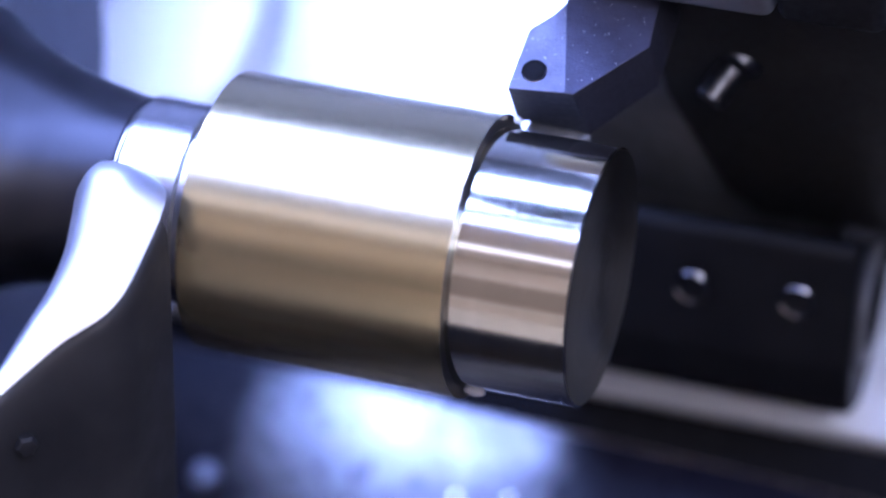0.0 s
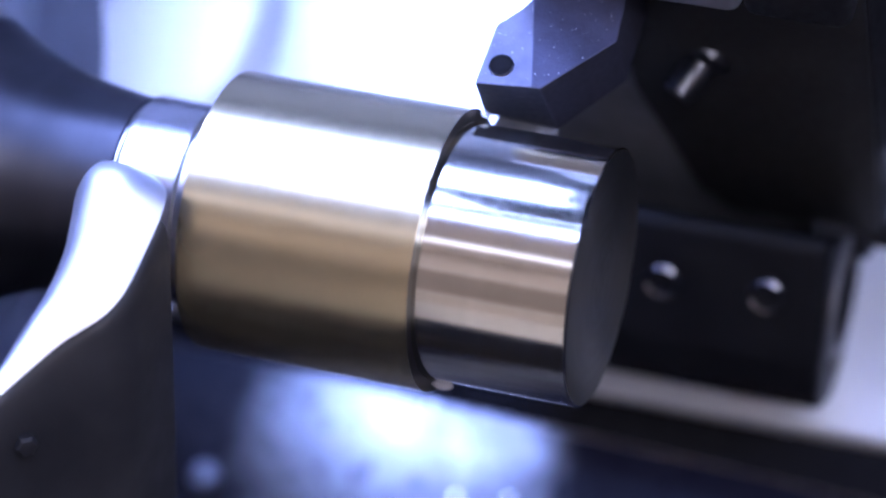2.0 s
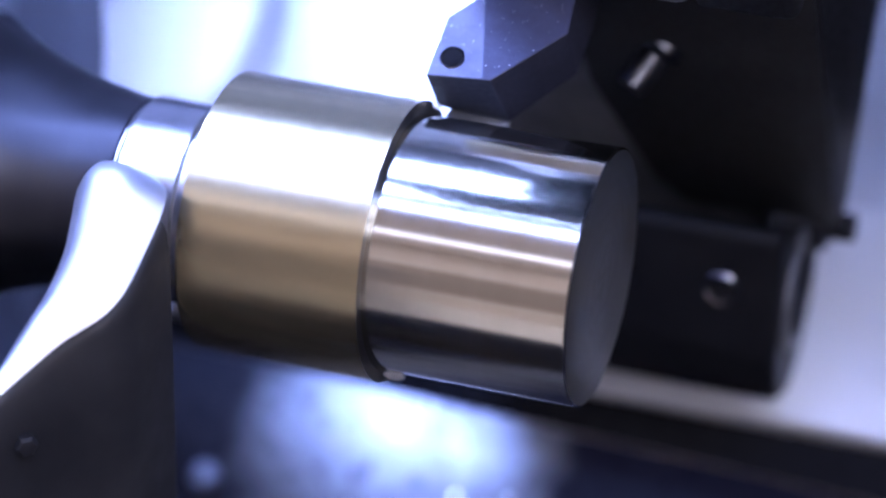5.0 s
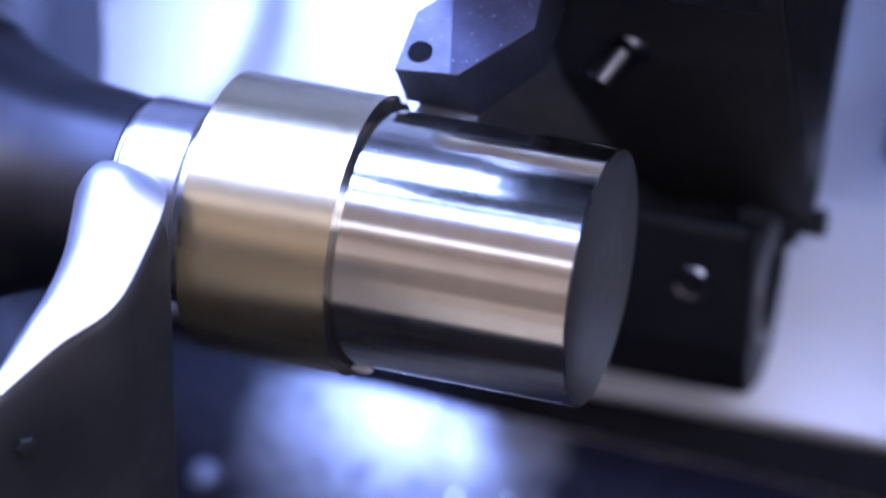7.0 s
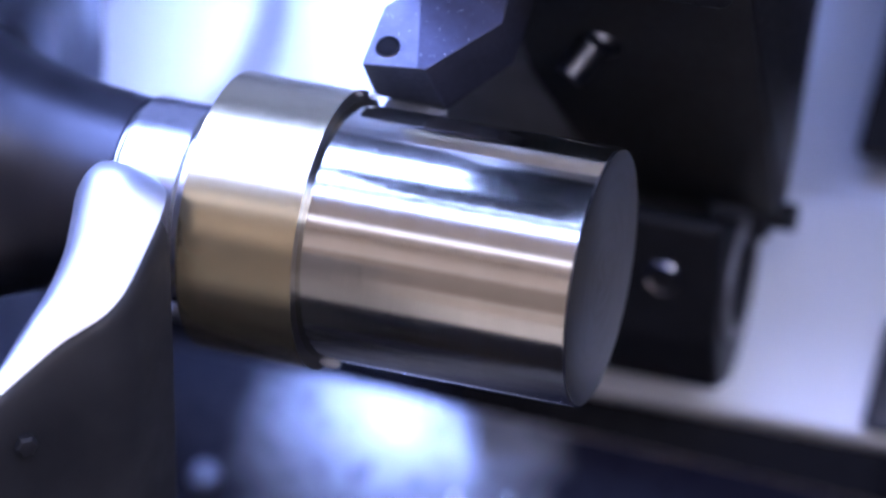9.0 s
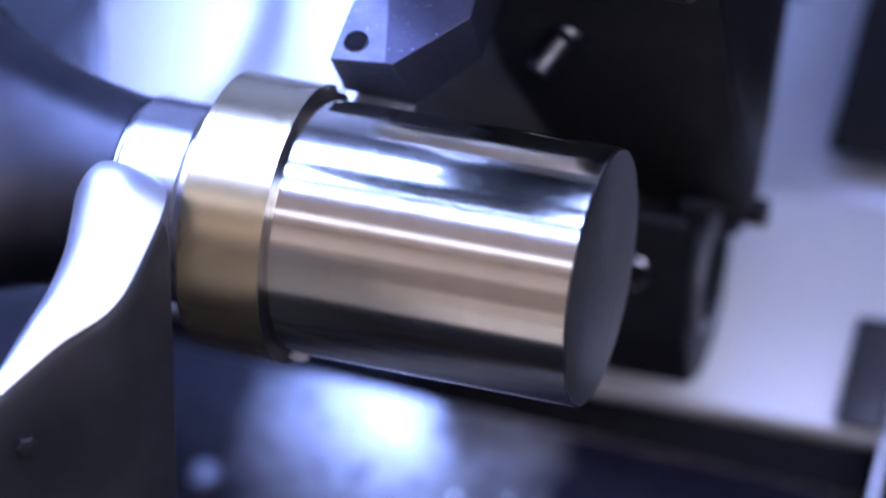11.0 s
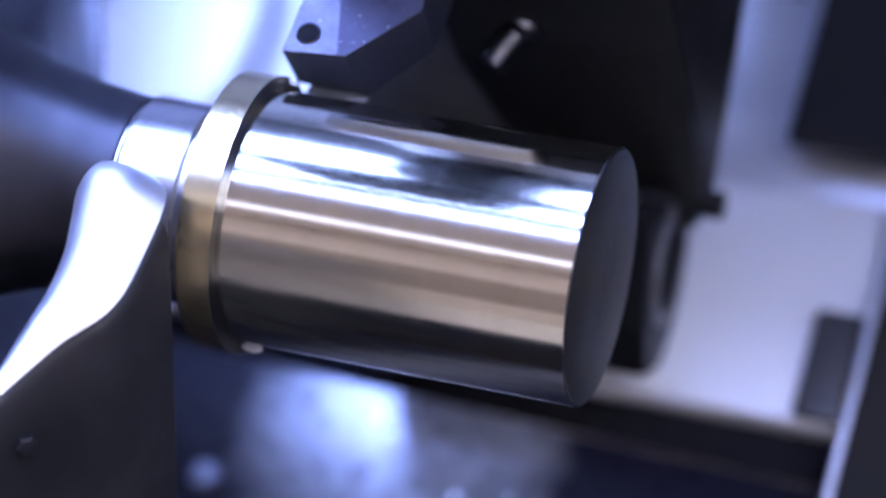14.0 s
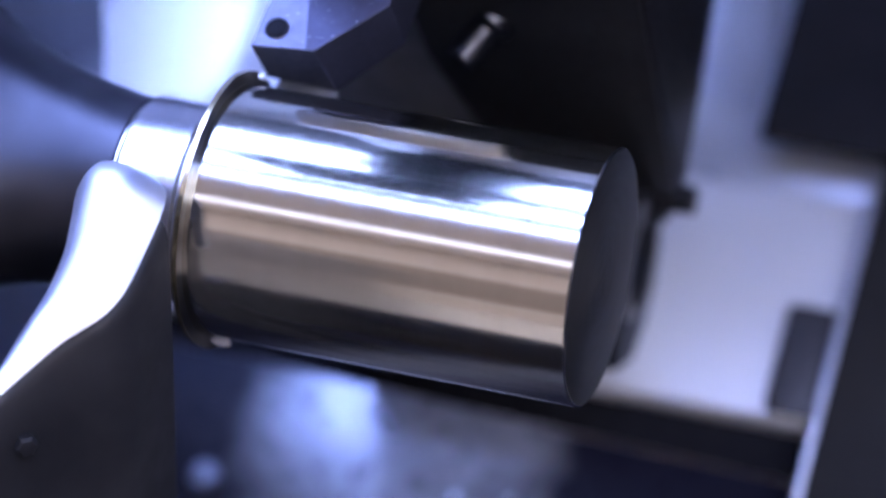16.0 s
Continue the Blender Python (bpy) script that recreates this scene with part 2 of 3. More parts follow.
# ---- structure: covers, tray, enclosure ----
def build_structure():
    z0 = -0.190                                   # face of the way cover below the spindle axis
    low, fold = 0.0515, 0.139
    ob = part("way_cover_1", box(-0.62, 0.9, low, fold, z0 - 0.012, z0, 0.002), M_COVER)
    ob.matrix_basis = BED
    tagged(ob, "bright stainless way cover on the slanted bed", "cover", kind="structure")
    upper = [(fold, z0 - 0.012), (0.62, z0 + 0.025), (0.62, z0 + 0.037), (fold, z0 - 0.0005)]
    ob = part("way_cover_2", prism(upper, -0.62, 0.9, 0.001), M_COVERUP)
    ob.matrix_basis = BED
    tagged(ob, "upper stainless way cover folded above the lower sheet", "cover", kind="structure")
    lid = mm((-300, 120), (-211, 128), (-206, 140), (-202, 158), (-202, 172), (-208, 200), (-214, 300), (-300, 300))
    top = [(x, y, z0 + 0.010 + max(0.0, y - fold) * 0.077) for x, y in lid]
    foot = [(x + (0.012 if x > -0.25 else 0.0), y, z0 - 0.002 + max(0.0, y - fold) * 0.077) for x, y in lid]
    ob = part("headstock_skirt", loft(top, foot, 0.0015), M_COVER)
    ob.matrix_basis = BED
    tagged(ob, "bright sheet metal skirt of the headstock over the way cover", "cover", kind="structure")
    toe, deep = 0.0375, -0.2050
    def askew(bm):
        """Sets the tray's upper edge a little askew to the ways, so the black band follows the bar's shadow."""
        for v in bm.verts:
            if v.co.z < -0.2035 and v.co.y > toe - 0.01:
                d = -0.0310 * (v.co.x + 0.0315)
                v.co.y += d * math.cos(radians(10.7))
                v.co.z += d * math.sin(radians(10.7))
        return bm

    # The dark band below the cover is shade, painted as a near-black riser.
    ob = part("riser_1", askew(prism([(low - 0.0005, z0 - 0.0125), (toe, deep), (toe + 0.02, deep - 0.02), (low + 0.02, z0 - 0.0125)], -0.30, 0.9)), M_SHADE)
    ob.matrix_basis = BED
    tagged(ob, "riser under the edge of the way cover, its shade put into black", "panel", kind="structure")
    drop = math.tan(radians(10.7)) * 0.6
    slope = [(toe, deep), (toe - 0.6, deep - drop), (toe - 0.6, deep - 0.012 - drop), (toe, deep - 0.012)]
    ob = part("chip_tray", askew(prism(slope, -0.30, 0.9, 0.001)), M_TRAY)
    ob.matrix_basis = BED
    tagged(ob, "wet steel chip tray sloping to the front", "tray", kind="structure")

    # enclosure of the machine
    ob = part("wall_headstock", box(-0.66, -0.262, -0.75, 0.75, -0.6, 0.11, 0.004), M_RIM)
    tagged(ob, "dull grey steel headstock wall of the lathe", "wall", kind="structure")
    ob = part("wall_far_end", box(-0.74, -0.70, -0.75, 0.60, -0.6, 0.9), M_PAINT)
    tagged(ob, "pale painted far end wall above the headstock", "wall", kind="structure")
    ob = part("wall_tail", box(0.92, 0.96, -0.75, 0.75, -0.6, 0.9), M_DARKPAINT)
    tagged(ob, "dark painted end wall of the lathe", "wall", kind="structure")
    ob = part("wall_back", box(-0.7, 0.96, 0.56, 0.6, -0.1, 0.9), M_BACKPAINT)
    tagged(ob, "grey painted back wall of the lathe", "wall", kind="structure")
    ob = part("ceiling", box(-0.7, 0.96, -0.36, 0.6, 0.74, 0.78), M_ROOF)
    tagged(ob, "grey roof of the lathe enclosure", "ceiling", kind="structure")
    ob = part("wall_front", box(-0.7, 0.96, -0.56, -0.53, -1.19, -0.32), M_DARKPAINT)
    tagged(ob, "dark front apron below the door opening", "wall", kind="structure")

    # hall outside the open door
    ob = part("floor", box(-4, 4, -4.5, 1.5, -1.25, -1.2), M_HALLFLOOR)
    tagged(ob, "grey workshop floor", "floor", kind="structure")
    for name, b in (("wall_hall_south", (-4, 4, -4.6, -4.5, -1.2, 2.6)), ("wall_hall_east", (4, 4.1, -4.5, 1.5, -1.2, 2.6)),
                    ("wall_hall_west", (-4.1, -4, -4.5, 1.5, -1.2, 2.6)), ("wall_hall_north", (-4, 4, 1.5, 1.6, -1.2, 2.6))):
        tagged(part(name, box(*b), M_HALL), "warm beige workshop wall", "wall", kind="structure")
    # Unseen band that puts a dark streak into the bar's reflection.
    tagged(part("trim", box(-3.99, 3.99, -4.498, -4.47, -0.30, 1.15), M_HALLBAND), "unseen darker band added along the workshop wall for the bar's reflection", "trim", kind="structure")
    tagged(part("ceiling_hall", box(-4, 4, -4.5, 1.5, 2.6, 2.7), M_HALL), "beige workshop ceiling", "ceiling", kind="structure")


def build_lamps():
    """The machine's work lights over the spindle, and unseen panels added to light the hall."""
    for x0, x1, y0, y1, z, glow in ((-0.61, -0.10, 0.000, 0.165, 0.62, M_LAMP), (-0.61, -0.10, -0.175, -0.100, 0.62, M_LAMP),
                                    (-0.61, 0.72, -0.335, -0.272, 0.62, M_LAMPFRONT)):
        ob = thing("work_light", "long white work light under the roof of the lathe", "lamp", group="work lights")
        part("housing", box(x0 + 0.05, x1 - 0.05, (y0 + y1) / 2 - 0.009, (y0 + y1) / 2 + 0.009, z + 0.003, z + 0.03, 0.002), M_CLAMP, ob)
        part("diffuser", box(x0, x1, y0, y1, z - 0.003, z + 0.002), glow, ob, "glowing white diffuser")
        part("bracket", box(-0.50, -0.46, (y0 + y1) / 2 - 0.01, (y0 + y1) / 2 + 0.01, z + 0.03, 0.742), M_CLAMP, ob)
    # Added panels: they warm the hall that the bar mirrors.
    for x0, x1, y, half in ((-2.5, 0.6, -3.0, 0.2), (0.7, 3.4, -3.0, 0.4), (0.7, 3.4, -1.8, 0.4), (-3.6, -2.4, -2.6, 0.4)):
        ob = thing("hall_lamp", "unseen warm white panel added on the workshop ceiling to light the hall", "lamp", group="hall lamps")
        part("housing", box(x0 - 0.03, x1 + 0.03, y - half - 0.03, y + half + 0.03, 2.54, 2.599, 0.004), M_CLAMP, ob)
        part("diffuser", box(x0, x1, y - half, y + half, 2.52, 2.539), M_HALLSTRIP if half < 0.3 else M_HALLLAMP, ob, "warm glowing diffuser")


# ---- the workpiece ----
RAW_L, FRONT = -0.1140, -0.0349
R_IN, R_RAW = 0.0375, 0.04145


def build_workpiece():
    ob = thing("workpiece", "round bar half turned from brass-coloured skin to bright metal", "workpiece")
    part("turned_body", revolve([(RAW_L + 0.0004, 0.0), (RAW_L + 0.0004, R_IN), (-0.0006, R_IN), (-0.0002, R_IN - 0.0004),
                                 (-0.0001, R_IN - 0.0006)], 128), M_BRIGHT, ob, "mirror-bright freshly turned metal")
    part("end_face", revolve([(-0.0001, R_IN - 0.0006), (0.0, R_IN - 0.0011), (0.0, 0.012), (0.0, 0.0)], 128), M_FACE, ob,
         "faced end with fine rings, its dim reflection put into grey")
    part("stub", revolve([(-0.1412, 0.0), (-0.1412, 0.0283), (-0.1397, 0.0298), (-0.1215, 0.0298), (-0.1205, 0.0290), (-0.1165, 0.0290), (-0.1160, 0.0298),
                          (RAW_L + 0.0003, 0.0298), (RAW_L + 0.0003, 0.0)], 128), M_STUB, ob, "satin steel stub held in the jaws")
    part("neck", revolve([(-0.170, 0.0), (-0.170, 0.0279), (-0.1411, 0.0279), (-0.1411, 0.0)], 96), M_STUB, ob, "satin neck running into the chuck")
    count = 54
    wide = (FRONT - RAW_L) / count
    for k in range(count):
        x1 = FRONT - wide * k
        r = R_RAW - k * 3e-6
        inner = R_IN + 0.00005
        bm = revolve([(-wide * 1.02, inner), (-wide * 1.02, r), (0.0, r), (0.0, inner)], 96, True)
        ring = part("skin_ring", bm, M_RAW, ob, "brass-coloured satin skin" if k == 0 else "")
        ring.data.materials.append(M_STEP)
        # Faces turned to the free end take the darkened step colour.
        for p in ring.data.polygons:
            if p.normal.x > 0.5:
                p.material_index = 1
        SKIN.append((ring, x1))
    SPUN.append(ob)
    return ob


# ---- the chuck ----
def build_chuck():
    ob = thing("lathe_chuck", "dull grey three-jaw lathe chuck spinning behind the workpiece", "chuck", pose(-0.200, 0, 0))
    part("body", revolve([(-0.0605, 0.0), (-0.0605, 0.102), (-0.058, 0.105), (-0.006, 0.105), (-0.0005, 0.1015)], 128), M_RIM, ob,
         "dark ground steel body")
    part("chuck_face", revolve([(-0.0005, 0.1015), (0.0, 0.1010), (0.0, 0.0380), (0.0, 0.0300)], 128), M_CHUCK, ob,
         "dull ring-ground front face")
    nose = revolve([(0.0001, 0.0440), (0.0030, 0.0430), (0.008, 0.0400), (0.016, 0.0360), (0.028, 0.0325), (0.042, 0.0303), (0.052, 0.0292), (0.0575, 0.0286),
                    (0.0580, 0.0280), (0.0580, 0.0)], 96)
    for vert in nose.verts:
        flat = 0.5 + 0.5 * math.cos(3 * math.atan2(vert.co.z, vert.co.y))
        lobe = 1.0 + (0.14 * (1 - flat ** 2) - 0.04) * min(1.0, max(0.0, (0.050 - vert.co.x) / 0.03))
        vert.co.y, vert.co.z = vert.co.y * lobe, vert.co.z * lobe
    part("nose", nose, M_NOSE, ob, "dark three-lobed nose gripping the stub")
    for k in range(3):
        turn = Matrix.Rotation(radians(120 * k), 4, "X")
        step = mm((42, -6), (42, 3.0), (44, 4.5), (56, 4.5), (57, 3.2), (78, 2.6), (94, 2.0), (98, 0.6), (98, -6))
        bm = bmesh.new()
        a = [bm.verts.new((x, -0.013, r)) for r, x in step]
        b = [bm.verts.new((x, 0.013, r)) for r, x in step]
        bm.faces.new(a)
        bm.faces.new(b[::-1])
        for i in range(len(a)):
            j = (i + 1) % len(a)
            bm.faces.new((a[i], b[i], b[j], a[j]))
        bmesh.ops.recalc_face_normals(bm, faces=bm.faces)
        bmesh.ops.bevel(bm, geom=bm.edges[:], offset=0.0012, segments=2, affect="EDGES")
        jaw = part("jaw", moved(bm, turn), M_JAW, ob, "worn steel stepped jaw")
        for r in (0.062, 0.075):
            bolt = revolve([(-0.004, 0.0), (-0.004, 0.0030), (0.0, 0.0034), (0.0, 0.0046), (-0.0006, 0.0050), (-0.004, 0.0050)], 24)
            part("jaw_bolt", moved(bolt, turn @ Matrix.Translation((0.0040, 0, r))), M_BOLT, jaw)
        for side in (-1, 1):
            # Dark bar laid on the face in place of the gap's shade.
            slot = box(-0.0005, 0.0004, side * 0.0145 - 0.0009, side * 0.0145 + 0.0009, 0.0395, 0.0985)
            part("jaw_gap", moved(slot, turn), M_SHADE, ob, "dark gap beside the jaw")
    SPUN.append(ob)


def curve_through(points, n):
    """Points evenly stepped along a smooth curve through the given ones."""
    pts = [Vector(p) for p in points]
    pts = [2 * pts[0] - pts[1]] + pts + [2 * pts[-1] - pts[-2]]
    out = []
    for k in range(n + 1):
        u = k / n * (len(pts) - 3)
        i = min(int(u), len(pts) - 4)
        f = u - i
        a, b, c, d = pts[i:i + 4]
        out.append(0.5 * (2 * b + (c - a) * f + (2 * a - 5 * b + 4 * c - d) * f * f + (3 * b - a - 3 * c + d) * f * f * f))
    return out


def sheet(rows, thick):
    """A bent sheet through rows of points, with a real thickness."""
    bm = bmesh.new()
    grid = [[bm.verts.new(p) for p in row] for row in rows]
    for a, b in zip(grid, grid[1:]):
        for k in range(len(a) - 1):
            bm.faces.new((a[k], a[k + 1], b[k + 1], b[k]))
    bmesh.ops.recalc_face_normals(bm, faces=bm.faces)
    bmesh.ops.solidify(bm, geom=bm.faces[:], thickness=thick)
    return bm


def build_guard():
    """The fixed splash guard added in front of the chuck: light painted into its sloping lip, shade into its skirt."""
    ob = thing("splash_guard", "bent sheet metal splash guard added before the chuck, lit lip over a shaded skirt", "guard")
    rim = curve_through(mm((-128, -24, 25), (-122, -28, 21), (-121, -33, 17), (-122, -41, 11), (-124, -53, 3), (-128, -61, -2), (-137, -71, -7),
                           (-148, -86, -16), (-158, -101, -24)), 40)
    back = curve_through(mm((-136, -24, 27), (-142, -27, 26), (-145, -34, 21), (-144, -42, 15), (-143, -50, 9), (-144, -60, 2), (-147, -71, -5),
                            (-151, -84, -14), (-158, -98, -22)), 40)
    base = [p.lerp(EYE, 0.012) for p in rim]
    rim, back = ([p.lerp(EYE, 0.020) for p in row] for row in (rim, back))
    rise = Vector((0.17, -0.57, 0.805)).normalized()
    lip = []
    for k in range(15):
        f = k / 14
        row = []
        for i, (b, r) in enumerate(zip(back, rim)):
            tip = min(1.0, i / 9)
            crown = (b - r).length * 0.22 * math.sin(math.pi * f ** 0.8) * (0.35 + 0.65 * tip)
            row.append(b.lerp(r, f) + rise * (crown - 0.007 * (1 - tip) ** 2))
        lip.append(row)
    part("guard_lip", sheet(lip, 0.0010), M_LIP, ob, "sloping lip, the light on it put into the colour")
    skirt = []
    for down, out in ((0.0002, 0.0001), (0.0008, 0.0008), (0.0020, 0.0014), (0.0042, 0.0018), (0.008, 0.0020), (0.016, 0.0020), (0.04, 0.0014), (0.08, 0.0), (0.20, -0.006)):
        skirt.append([p + Vector((out, -out * 0.5, -down)) for p in base[11:]])
    part("guard_skirt", sheet(skirt, 0.0010), M_GUARD, ob, "sheet skirt, its shade put into a dark colour")
    # Screw head added in place of a faint streak.
    cap = revolve([(-0.003, 0.0), (-0.003, 0.0034), (0.0012, 0.0034), (0.0020, 0.0026), (0.0022, 0.0)], 6)
    face = Matrix.Translation(Vector((-0.1425, -0.0850, -0.0330)).lerp(EYE, 0.012)) @ Matrix.Rotation(radians(-48), 4, "Z")
    part("guard_screw", moved(cap, face), M_GUARD, ob)
    part("lip_bracket", box(-0.152, -0.1450, -0.160, -0.104, -0.070, -0.062, 0.002), M_GUARD, ob)
    part("guard_leg", box(-0.166, -0.1460, -0.120, -0.098, -0.420, -0.050, 0.002), M_GUARD, ob)


# ---- the cutting tool ----
def build_tool():
    ob = thing("turning_tool", "blackened steel turning tool cutting the bar", "cutting tool", BED)
    top = mm((-35.6, 39.9, 28), (-19.0, 41.4, 28), (-16.7, 41.6, 27.7), (0.1, 62.9, 24.6), (-0.8, 76, 24.6), (-0.8, 128, 24.6), (-27, 128, 28),
             (-26.6, 71, 28), (-29.1, 66.6, 28), (-34.7, 60.4, 28))
    bottom = mm((-38.5, 45.8, 0), (-19.0, 45.1, 0), (-15.7, 44.9, 0), (-0.3, 64.3, 0), (0, 76, 0), (0, 128, 0), (-27, 128, 0), (-27.2, 72, 0),
                (-30.5, 66.6, 0), (-37.0, 60.4, 0))
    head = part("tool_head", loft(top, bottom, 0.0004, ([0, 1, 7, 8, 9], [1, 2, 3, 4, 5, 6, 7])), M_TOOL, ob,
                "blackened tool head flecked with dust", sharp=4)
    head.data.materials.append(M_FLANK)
    head.data.materials.append(M_TOOLSHADE)
    # Sides and right facet get darker copies: shade painted by the way they face.
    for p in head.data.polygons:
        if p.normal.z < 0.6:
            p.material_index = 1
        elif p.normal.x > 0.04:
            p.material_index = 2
    # Flat disc on the head, with the hole's shade as its colour.
    hole = revolve([(0.0, 0.0), (0.0, 0.0032), (0.0004, 0.0034)], 32)
    part("clamp_hole", moved(hole, Matrix.Translation((-0.0296, 0.0470, 0.02815)) @ Matrix.Rotation(radians(-90), 4, "Y")), M_SHADE, head,
         "dark round hole")
    rim = revolve([(-0.0002, 0.0033), (0.00005, 0.0036), (-0.0002, 0.0038)], 40)
    part("hole_rim", moved(rim, Matrix.Translation((-0.0296, 0.0470, 0.02812)) @ Matrix.Rotation(radians(-90), 4, "Y")), M_SCREW, head,
         "bright ring round the edge of the hole")
    tip = mm((-37.3, 37.9, -0.1), (-15.6, 43.4, -0.1), (-17, 50, -0.1), (-33, 50, -0.1))
    tipb = mm((-37.3, 37.55, -4), (-16, 43.0, -4), (-17, 50, -4), (-33, 50, -4))
    part("insert", loft(tip, tipb, 0.0003), M_CARBIDE, ob, "grey carbide insert")
    CARRIED.append(ob)


# ---- the turret and what it carries ----
def build_turret():
    ob = thing("tool_turret", "black tool turret travelling along the slanted bed", "turret", BED)
    outline = mm((92, 35), (92, -112), (95, -118), (101, -118), (150, -87), (215, -60), (300, -60), (300, 120), (150, 120), (110, 60))
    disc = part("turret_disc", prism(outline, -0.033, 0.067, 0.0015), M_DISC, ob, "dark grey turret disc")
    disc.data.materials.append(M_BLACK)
    # Faces turned right or down go black: their shade put into the colour.
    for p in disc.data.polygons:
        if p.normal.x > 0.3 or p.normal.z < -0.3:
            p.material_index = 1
    # dark plate added over the right half of the flat to darken it
    lid = mm((-12, 89.5, 40), (66, 89.5, 40), (66, 89.5, -116), (16, 89.5, -116), (6, 89.5, -103), (-9, 89.5, -46))
    under = [(x, 0.0919, z) for x, y, z in lid]
    part("dark_overlay", loft(lid, under, 0.0008), M_OVERLAY, ob, "thin dark plate over the right half of the flat")
    # One bar in two colours: painted light at left, fading to dark at right.
    part("clamp_dim_end", box(0.0344, 0.066, 0.0745, 0.112, 0.029, 0.058, 0.004, 3), M_BLACK, ob, "right end of the clamp bar, its dimness put into black")
    part("tool_clamp", box(-0.034, 0.0340, 0.0745, 0.112, 0.029, 0.060, 0.004, 3), M_CLAMP, ob, "clamp bar, the light on it put into a pale colour")
    # upper station: unseen block added to cut the lamp streak in the bar
    part("upper_block", box(-0.029, 0.008, 0.070, 0.200, 0.121, 0.215, 0.003), M_BLACK, ob, "unseen black block of the next station, added to block the lamps")
    seat = mm((-26, -12), (-70, -140), (54, -140), (54, -12))
    part("holder_seat", loft([(x, 0.0935, z) for x, z in seat], [(x, 0.150, z) for x, z in seat], 0.001), M_DISC, ob, "dark grey seat above the holder")
    # Unseen arm, placed to cut the second lamp's streak in the bar.
    part("upper_arm", box(-0.072, 0.008, 0.045, 0.0698, 0.150, 0.215, 0.003), M_BLACK, ob, "unseen black arm added to block the second lamp")
    noz = revolve([(-0.006, 0.0), (-0.006, 0.0078), (0.0005, 0.0078), (0.0020, 0.0064), (0.0030, 0.0050), (0.0145, 0.0048), (0.015, 0.0042), (0.015, 0.0024),
                   (0.010, 0.0020), (0.010, 0.0)], 32)
    aim = Vector((-0.0062, -0.0120, -0.0038)).to_track_quat("X", "Z").to_matrix().to_4x4()
    part("coolant_nozzle", moved(noz, Matrix.Translation((0.0155, 0.0915, -0.0240)) @ aim), M_NOZZLE, ob, "small steel coolant nozzle")
    thing_bolt(ob)
    return ob


def thing_bolt(parent):
    """The clamping bolt at the side of the turret."""
    bm = revolve([(-0.018, 0.0), (-0.018, 0.0125), (-0.006, 0.0125), (-0.0045, 0.0112), (-0.0045, 0.0092), (-0.001, 0.0092), (0.0, 0.0080), (0.0, 0.0)], 32)
    at = Matrix.Translation((0.0620, 0.0950, -0.1250))
    flange = part("bolt_flange", moved(bm, at), M_BLACK, parent, "round black bolt flange")
    hexa = prism([(0.0054 * math.cos(math.radians(60 * k)), 0.0054 * math.sin(math.radians(60 * k))) for k in range(6)], 0.0, 0.0085, 0.0004)
    part("bolt_head", moved(hexa, at), M_BLACK, flange)
    return flange


def build_holder():
    ob = thing("boring_holder", "black boring bar holder with two set screws on the turret", "tool holder")
    outline = mm((104, -40), (100, -43), (100, -86), (104, -101), (110, -111), (128, -119), (142, -114), (156, -103), (162, -88), (160, -76))
    part("holder_body", prism(outline, -0.064, 0.0556, 0.003, 3), M_HOLDER, ob, "black oxide holder body")
    lip = revolve([(0.0, 0.017), (0.0, 0.0215), (0.0014, 0.0215), (0.0022, 0.0205), (0.0022, 0.0175), (0.0014, 0.017)], 48, True)
    part("bore_ring", moved(lip, Matrix.Translation((0.0552, 0.131, -0.078))), M_DISC, ob, "grey ring round the bore")
    # Flat disc inside the ring; the bore's shade is its colour.
    bore = revolve([(0.0, 0.0), (0.0, 0.0172)], 48)
    part("bore", moved(bore, Matrix.Translation((0.0570, 0.131, -0.078))), M_SHADE, ob, "dark bore")
    for x, z in ((0.0025, -0.0650), (0.0370, -0.0635)):
        at = Matrix.Translation((x, 0.1000, z)) @ Matrix.Rotation(radians(-90), 4, "Z")
        ring = revolve([(-0.004, 0.0062), (0.0004, 0.0062), (0.0010, 0.0056), (0.0006, 0.0046), (-0.0014, 0.0038), (-0.004, 0.0036)], 36)
        scr = part("set_screw", moved(ring, at), M_BOLT, ob, "dark glossy socket set screw")
        sock = revolve([(-0.0030, 0.0), (-0.0030, 0.0040)], 6)
        part("socket", moved(sock, at), M_SHADE, scr)
    CARRIED.append(ob)


def build_leaf():
    """The leaf of the telescopic cover that travels with the carriage."""
    ob = thing("telescopic_leaf", "dark steel leaf of the telescopic way cover", "cover", BED)
    z0 = -0.190
    part("leaf_sheet", box(0.1205, 0.80, -0.02, 0.60, z0 + 0.005, z0 + 0.009), M_LEAF, ob, "dull dark sheet")
    # Black plate that darkens the right of the upper cover.
    part("upper_plate", box(0.078, 0.80, 0.1430, 0.60, z0 + 0.026, z0 + 0.032, 0.002), M_BLACK, ob, "black plate over the right of the upper cover")
    # Dark block added where the cover mirrors the turret as a blurred patch.
    part("reflection_block", box(0.099, 0.1172, 0.0518, 0.094, z0 + 0.0005, z0 + 0.006, 0.0025), M_DARKPAINT, ob, "dark block standing in for the turret's reflection in the cover")
    part("leaf_edge", box(0.1175, 0.1203, -0.02, 0.60, z0 + 0.001, z0 + 0.010, 0.0008), M_CLAMP, ob, "bright folded edge")
    CARRIED.append(ob)


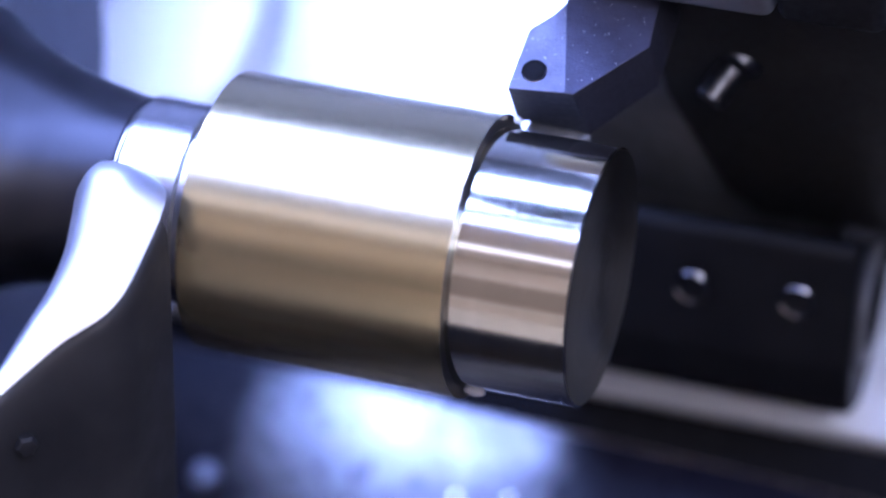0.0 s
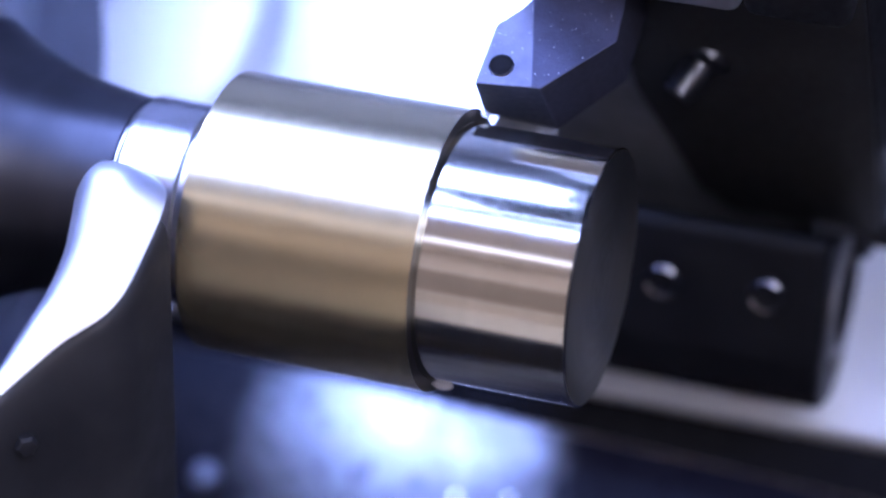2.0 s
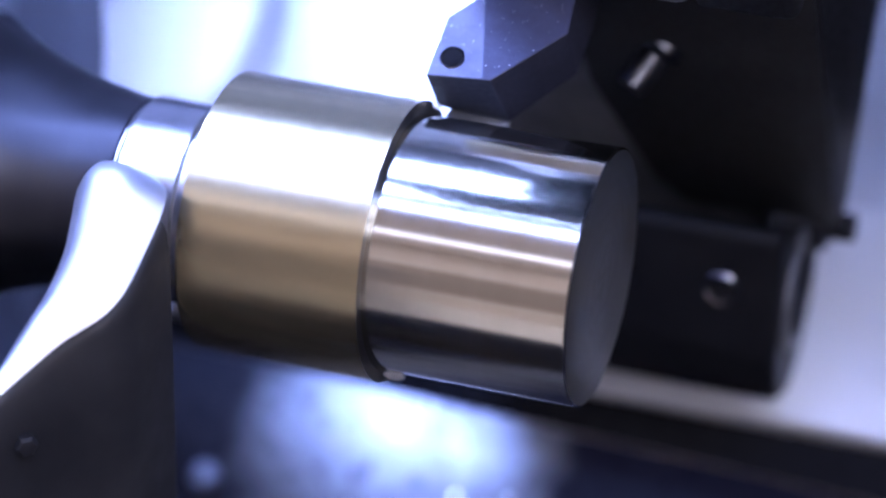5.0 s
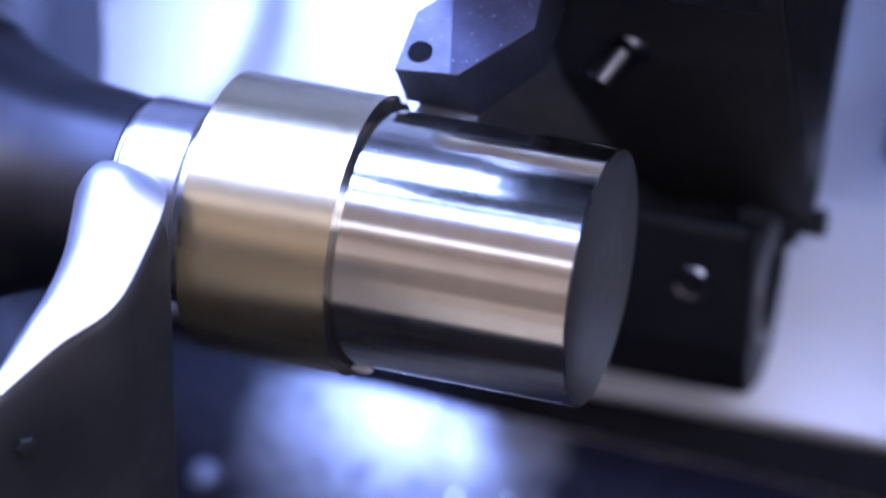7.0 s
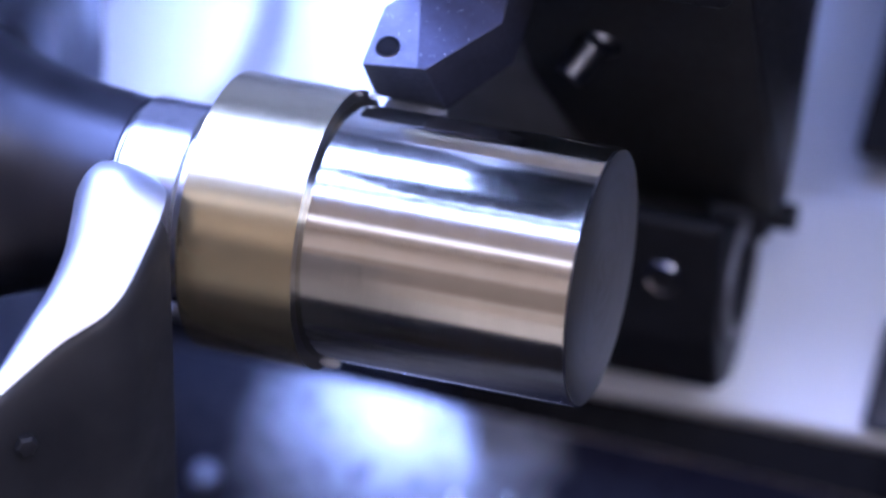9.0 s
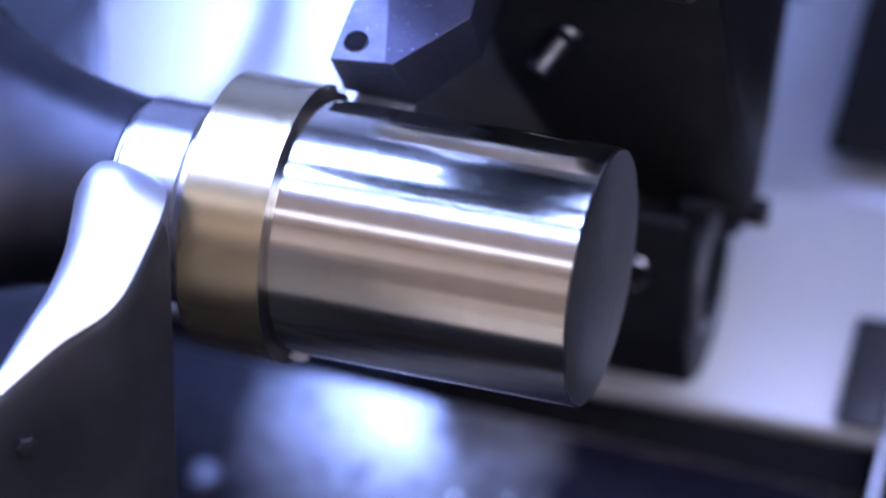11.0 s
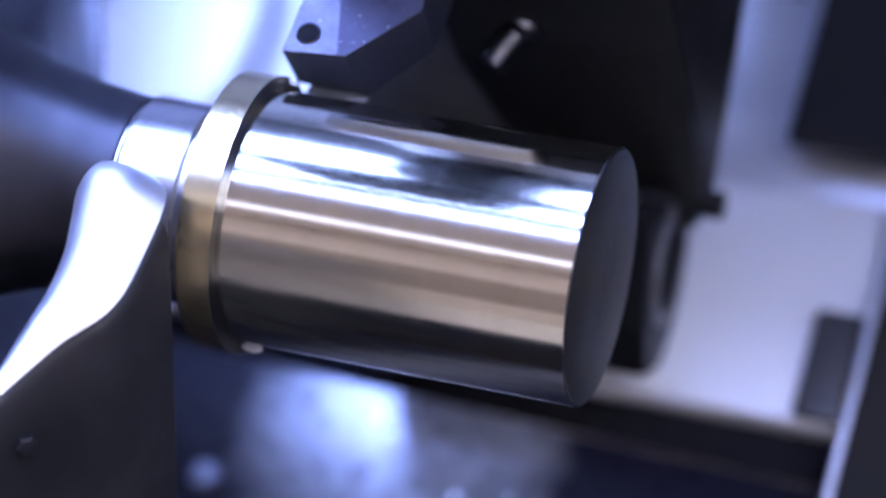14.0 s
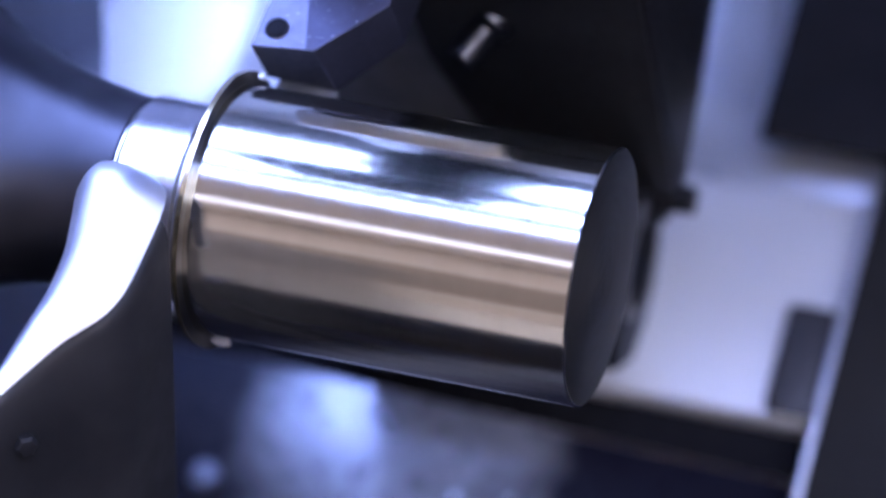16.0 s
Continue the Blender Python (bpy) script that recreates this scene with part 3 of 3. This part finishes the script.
def build_swarf():
    """A chip at the cut, and a blob of coolant under the step, both travelling with the tool."""
    ob = thing("curled_chip", "small bright curl of swarf at the cutting edge", "chip")
    bm = bmesh.new()
    last = None
    for i in range(40):
        a = i * 0.32
        r = 0.0007 + 0.00001 * i
        c = Vector((-0.0335 + 0.00004 * i, 0.0220 + r * math.cos(a), 0.0335 + r * math.sin(a)))
        row = [bm.verts.new(c + Vector((-0.0006, 0, 0))), bm.verts.new(c + Vector((0.0006, 0, 0))),
               bm.verts.new(c + Vector((0.0006, 0.0001, 0.0002))), bm.verts.new(c + Vector((-0.0006, 0.0001, 0.0002)))]
        if last:
            for k in range(4):
                bm.faces.new((last[k], last[(k + 1) % 4], row[(k + 1) % 4], row[k]))
        last = row
    part("curl", bm, M_CHIP, ob)
    CARRIED.append(ob)
    ob = thing("coolant_drop", "pale drop of coolant hanging under the step of the bar", "drop")
    bm = bmesh.new()
    bmesh.ops.create_uvsphere(bm, u_segments=20, v_segments=12, radius=1.0)
    for vert in bm.verts:
        x, y, z = vert.co
        lump = 1.0 + 0.22 * noise.noise(vert.co * 1.7)
        vert.co = Vector((x * 0.0034 * lump, y * 0.0012 * lump, z * 0.0013 * lump))
    part("drop", moved(bm, Matrix.Translation((-0.0315, -0.0196, -0.0335)) @ Matrix.Rotation(radians(-30), 4, "X")), M_COOLANT, ob)
    CARRIED.append(ob)


def build_tray_bolts():
    """A bolt head and scattered chips on the tray."""
    for x, y in ((-0.173, -0.004), (-0.056, -0.006), (-0.051, -0.010), (-0.068, 0.004), (-0.075, -0.003), (-0.062, 0.010), (-0.081, 0.007),
                 (-0.070, -0.012), (-0.058, 0.003), (-0.088, -0.006)):
        big = x < -0.1
        ob = thing("tray_bolt" if big else "metal_chip", "steel bolt head on the chip tray" if big else "bright chip lying on the chip tray",
                   "bolt" if big else "chip", BED @ Matrix.Translation((x, y, -0.2050 - 0.189 * (0.0375 - y))))
        r = 0.0055 if big else 0.0011 + 0.0012 * ((x * 977) % 1.0)
        cap = revolve([(-0.002, 0.0), (-0.002, r), (r * 0.5, r), (r * 0.8, r * 0.8), (r * 0.9, 0.0)], 20 if big else 7)
        part("head", moved(cap, Matrix.Rotation(radians(-90), 4, "Y")), M_RIM if big else M_CHIP, ob)


def motions():
    seconds = [k * 0.25 for k in range(65)]
    for ob in CARRIED:
        base = ob.matrix_basis.copy()
        walk(ob, [(t, Matrix.Translation((-FEED * t, 0, 0)) @ base) for t in seconds])
    for ob in SPUN:
        at = Matrix.Translation(ob.location)
        walk(ob, [(k / 30, at @ Matrix.Rotation(radians(START + SPIN * k / 30), 4, "X")) for k in range(481)])
    for ring, x1 in SKIN:
        begin = max(0.0, (FRONT - x1) / FEED)
        times = [0.0] + [t for t in (begin - 0.2, begin) if t > 0.01] + [t for t in seconds[1:] if t > begin + 0.05]
        walk(ring, [(t, Matrix.Translation((min(x1, FRONT - FEED * t), 0, 0))) for t in times])


START = 109.4
build_structure()
build_lamps()
build_workpiece()
build_chuck()
build_guard()
build_tool()
CARRIED.append(build_turret())
build_holder()
build_leaf()
build_swarf()
build_tray_bolts()
motions()
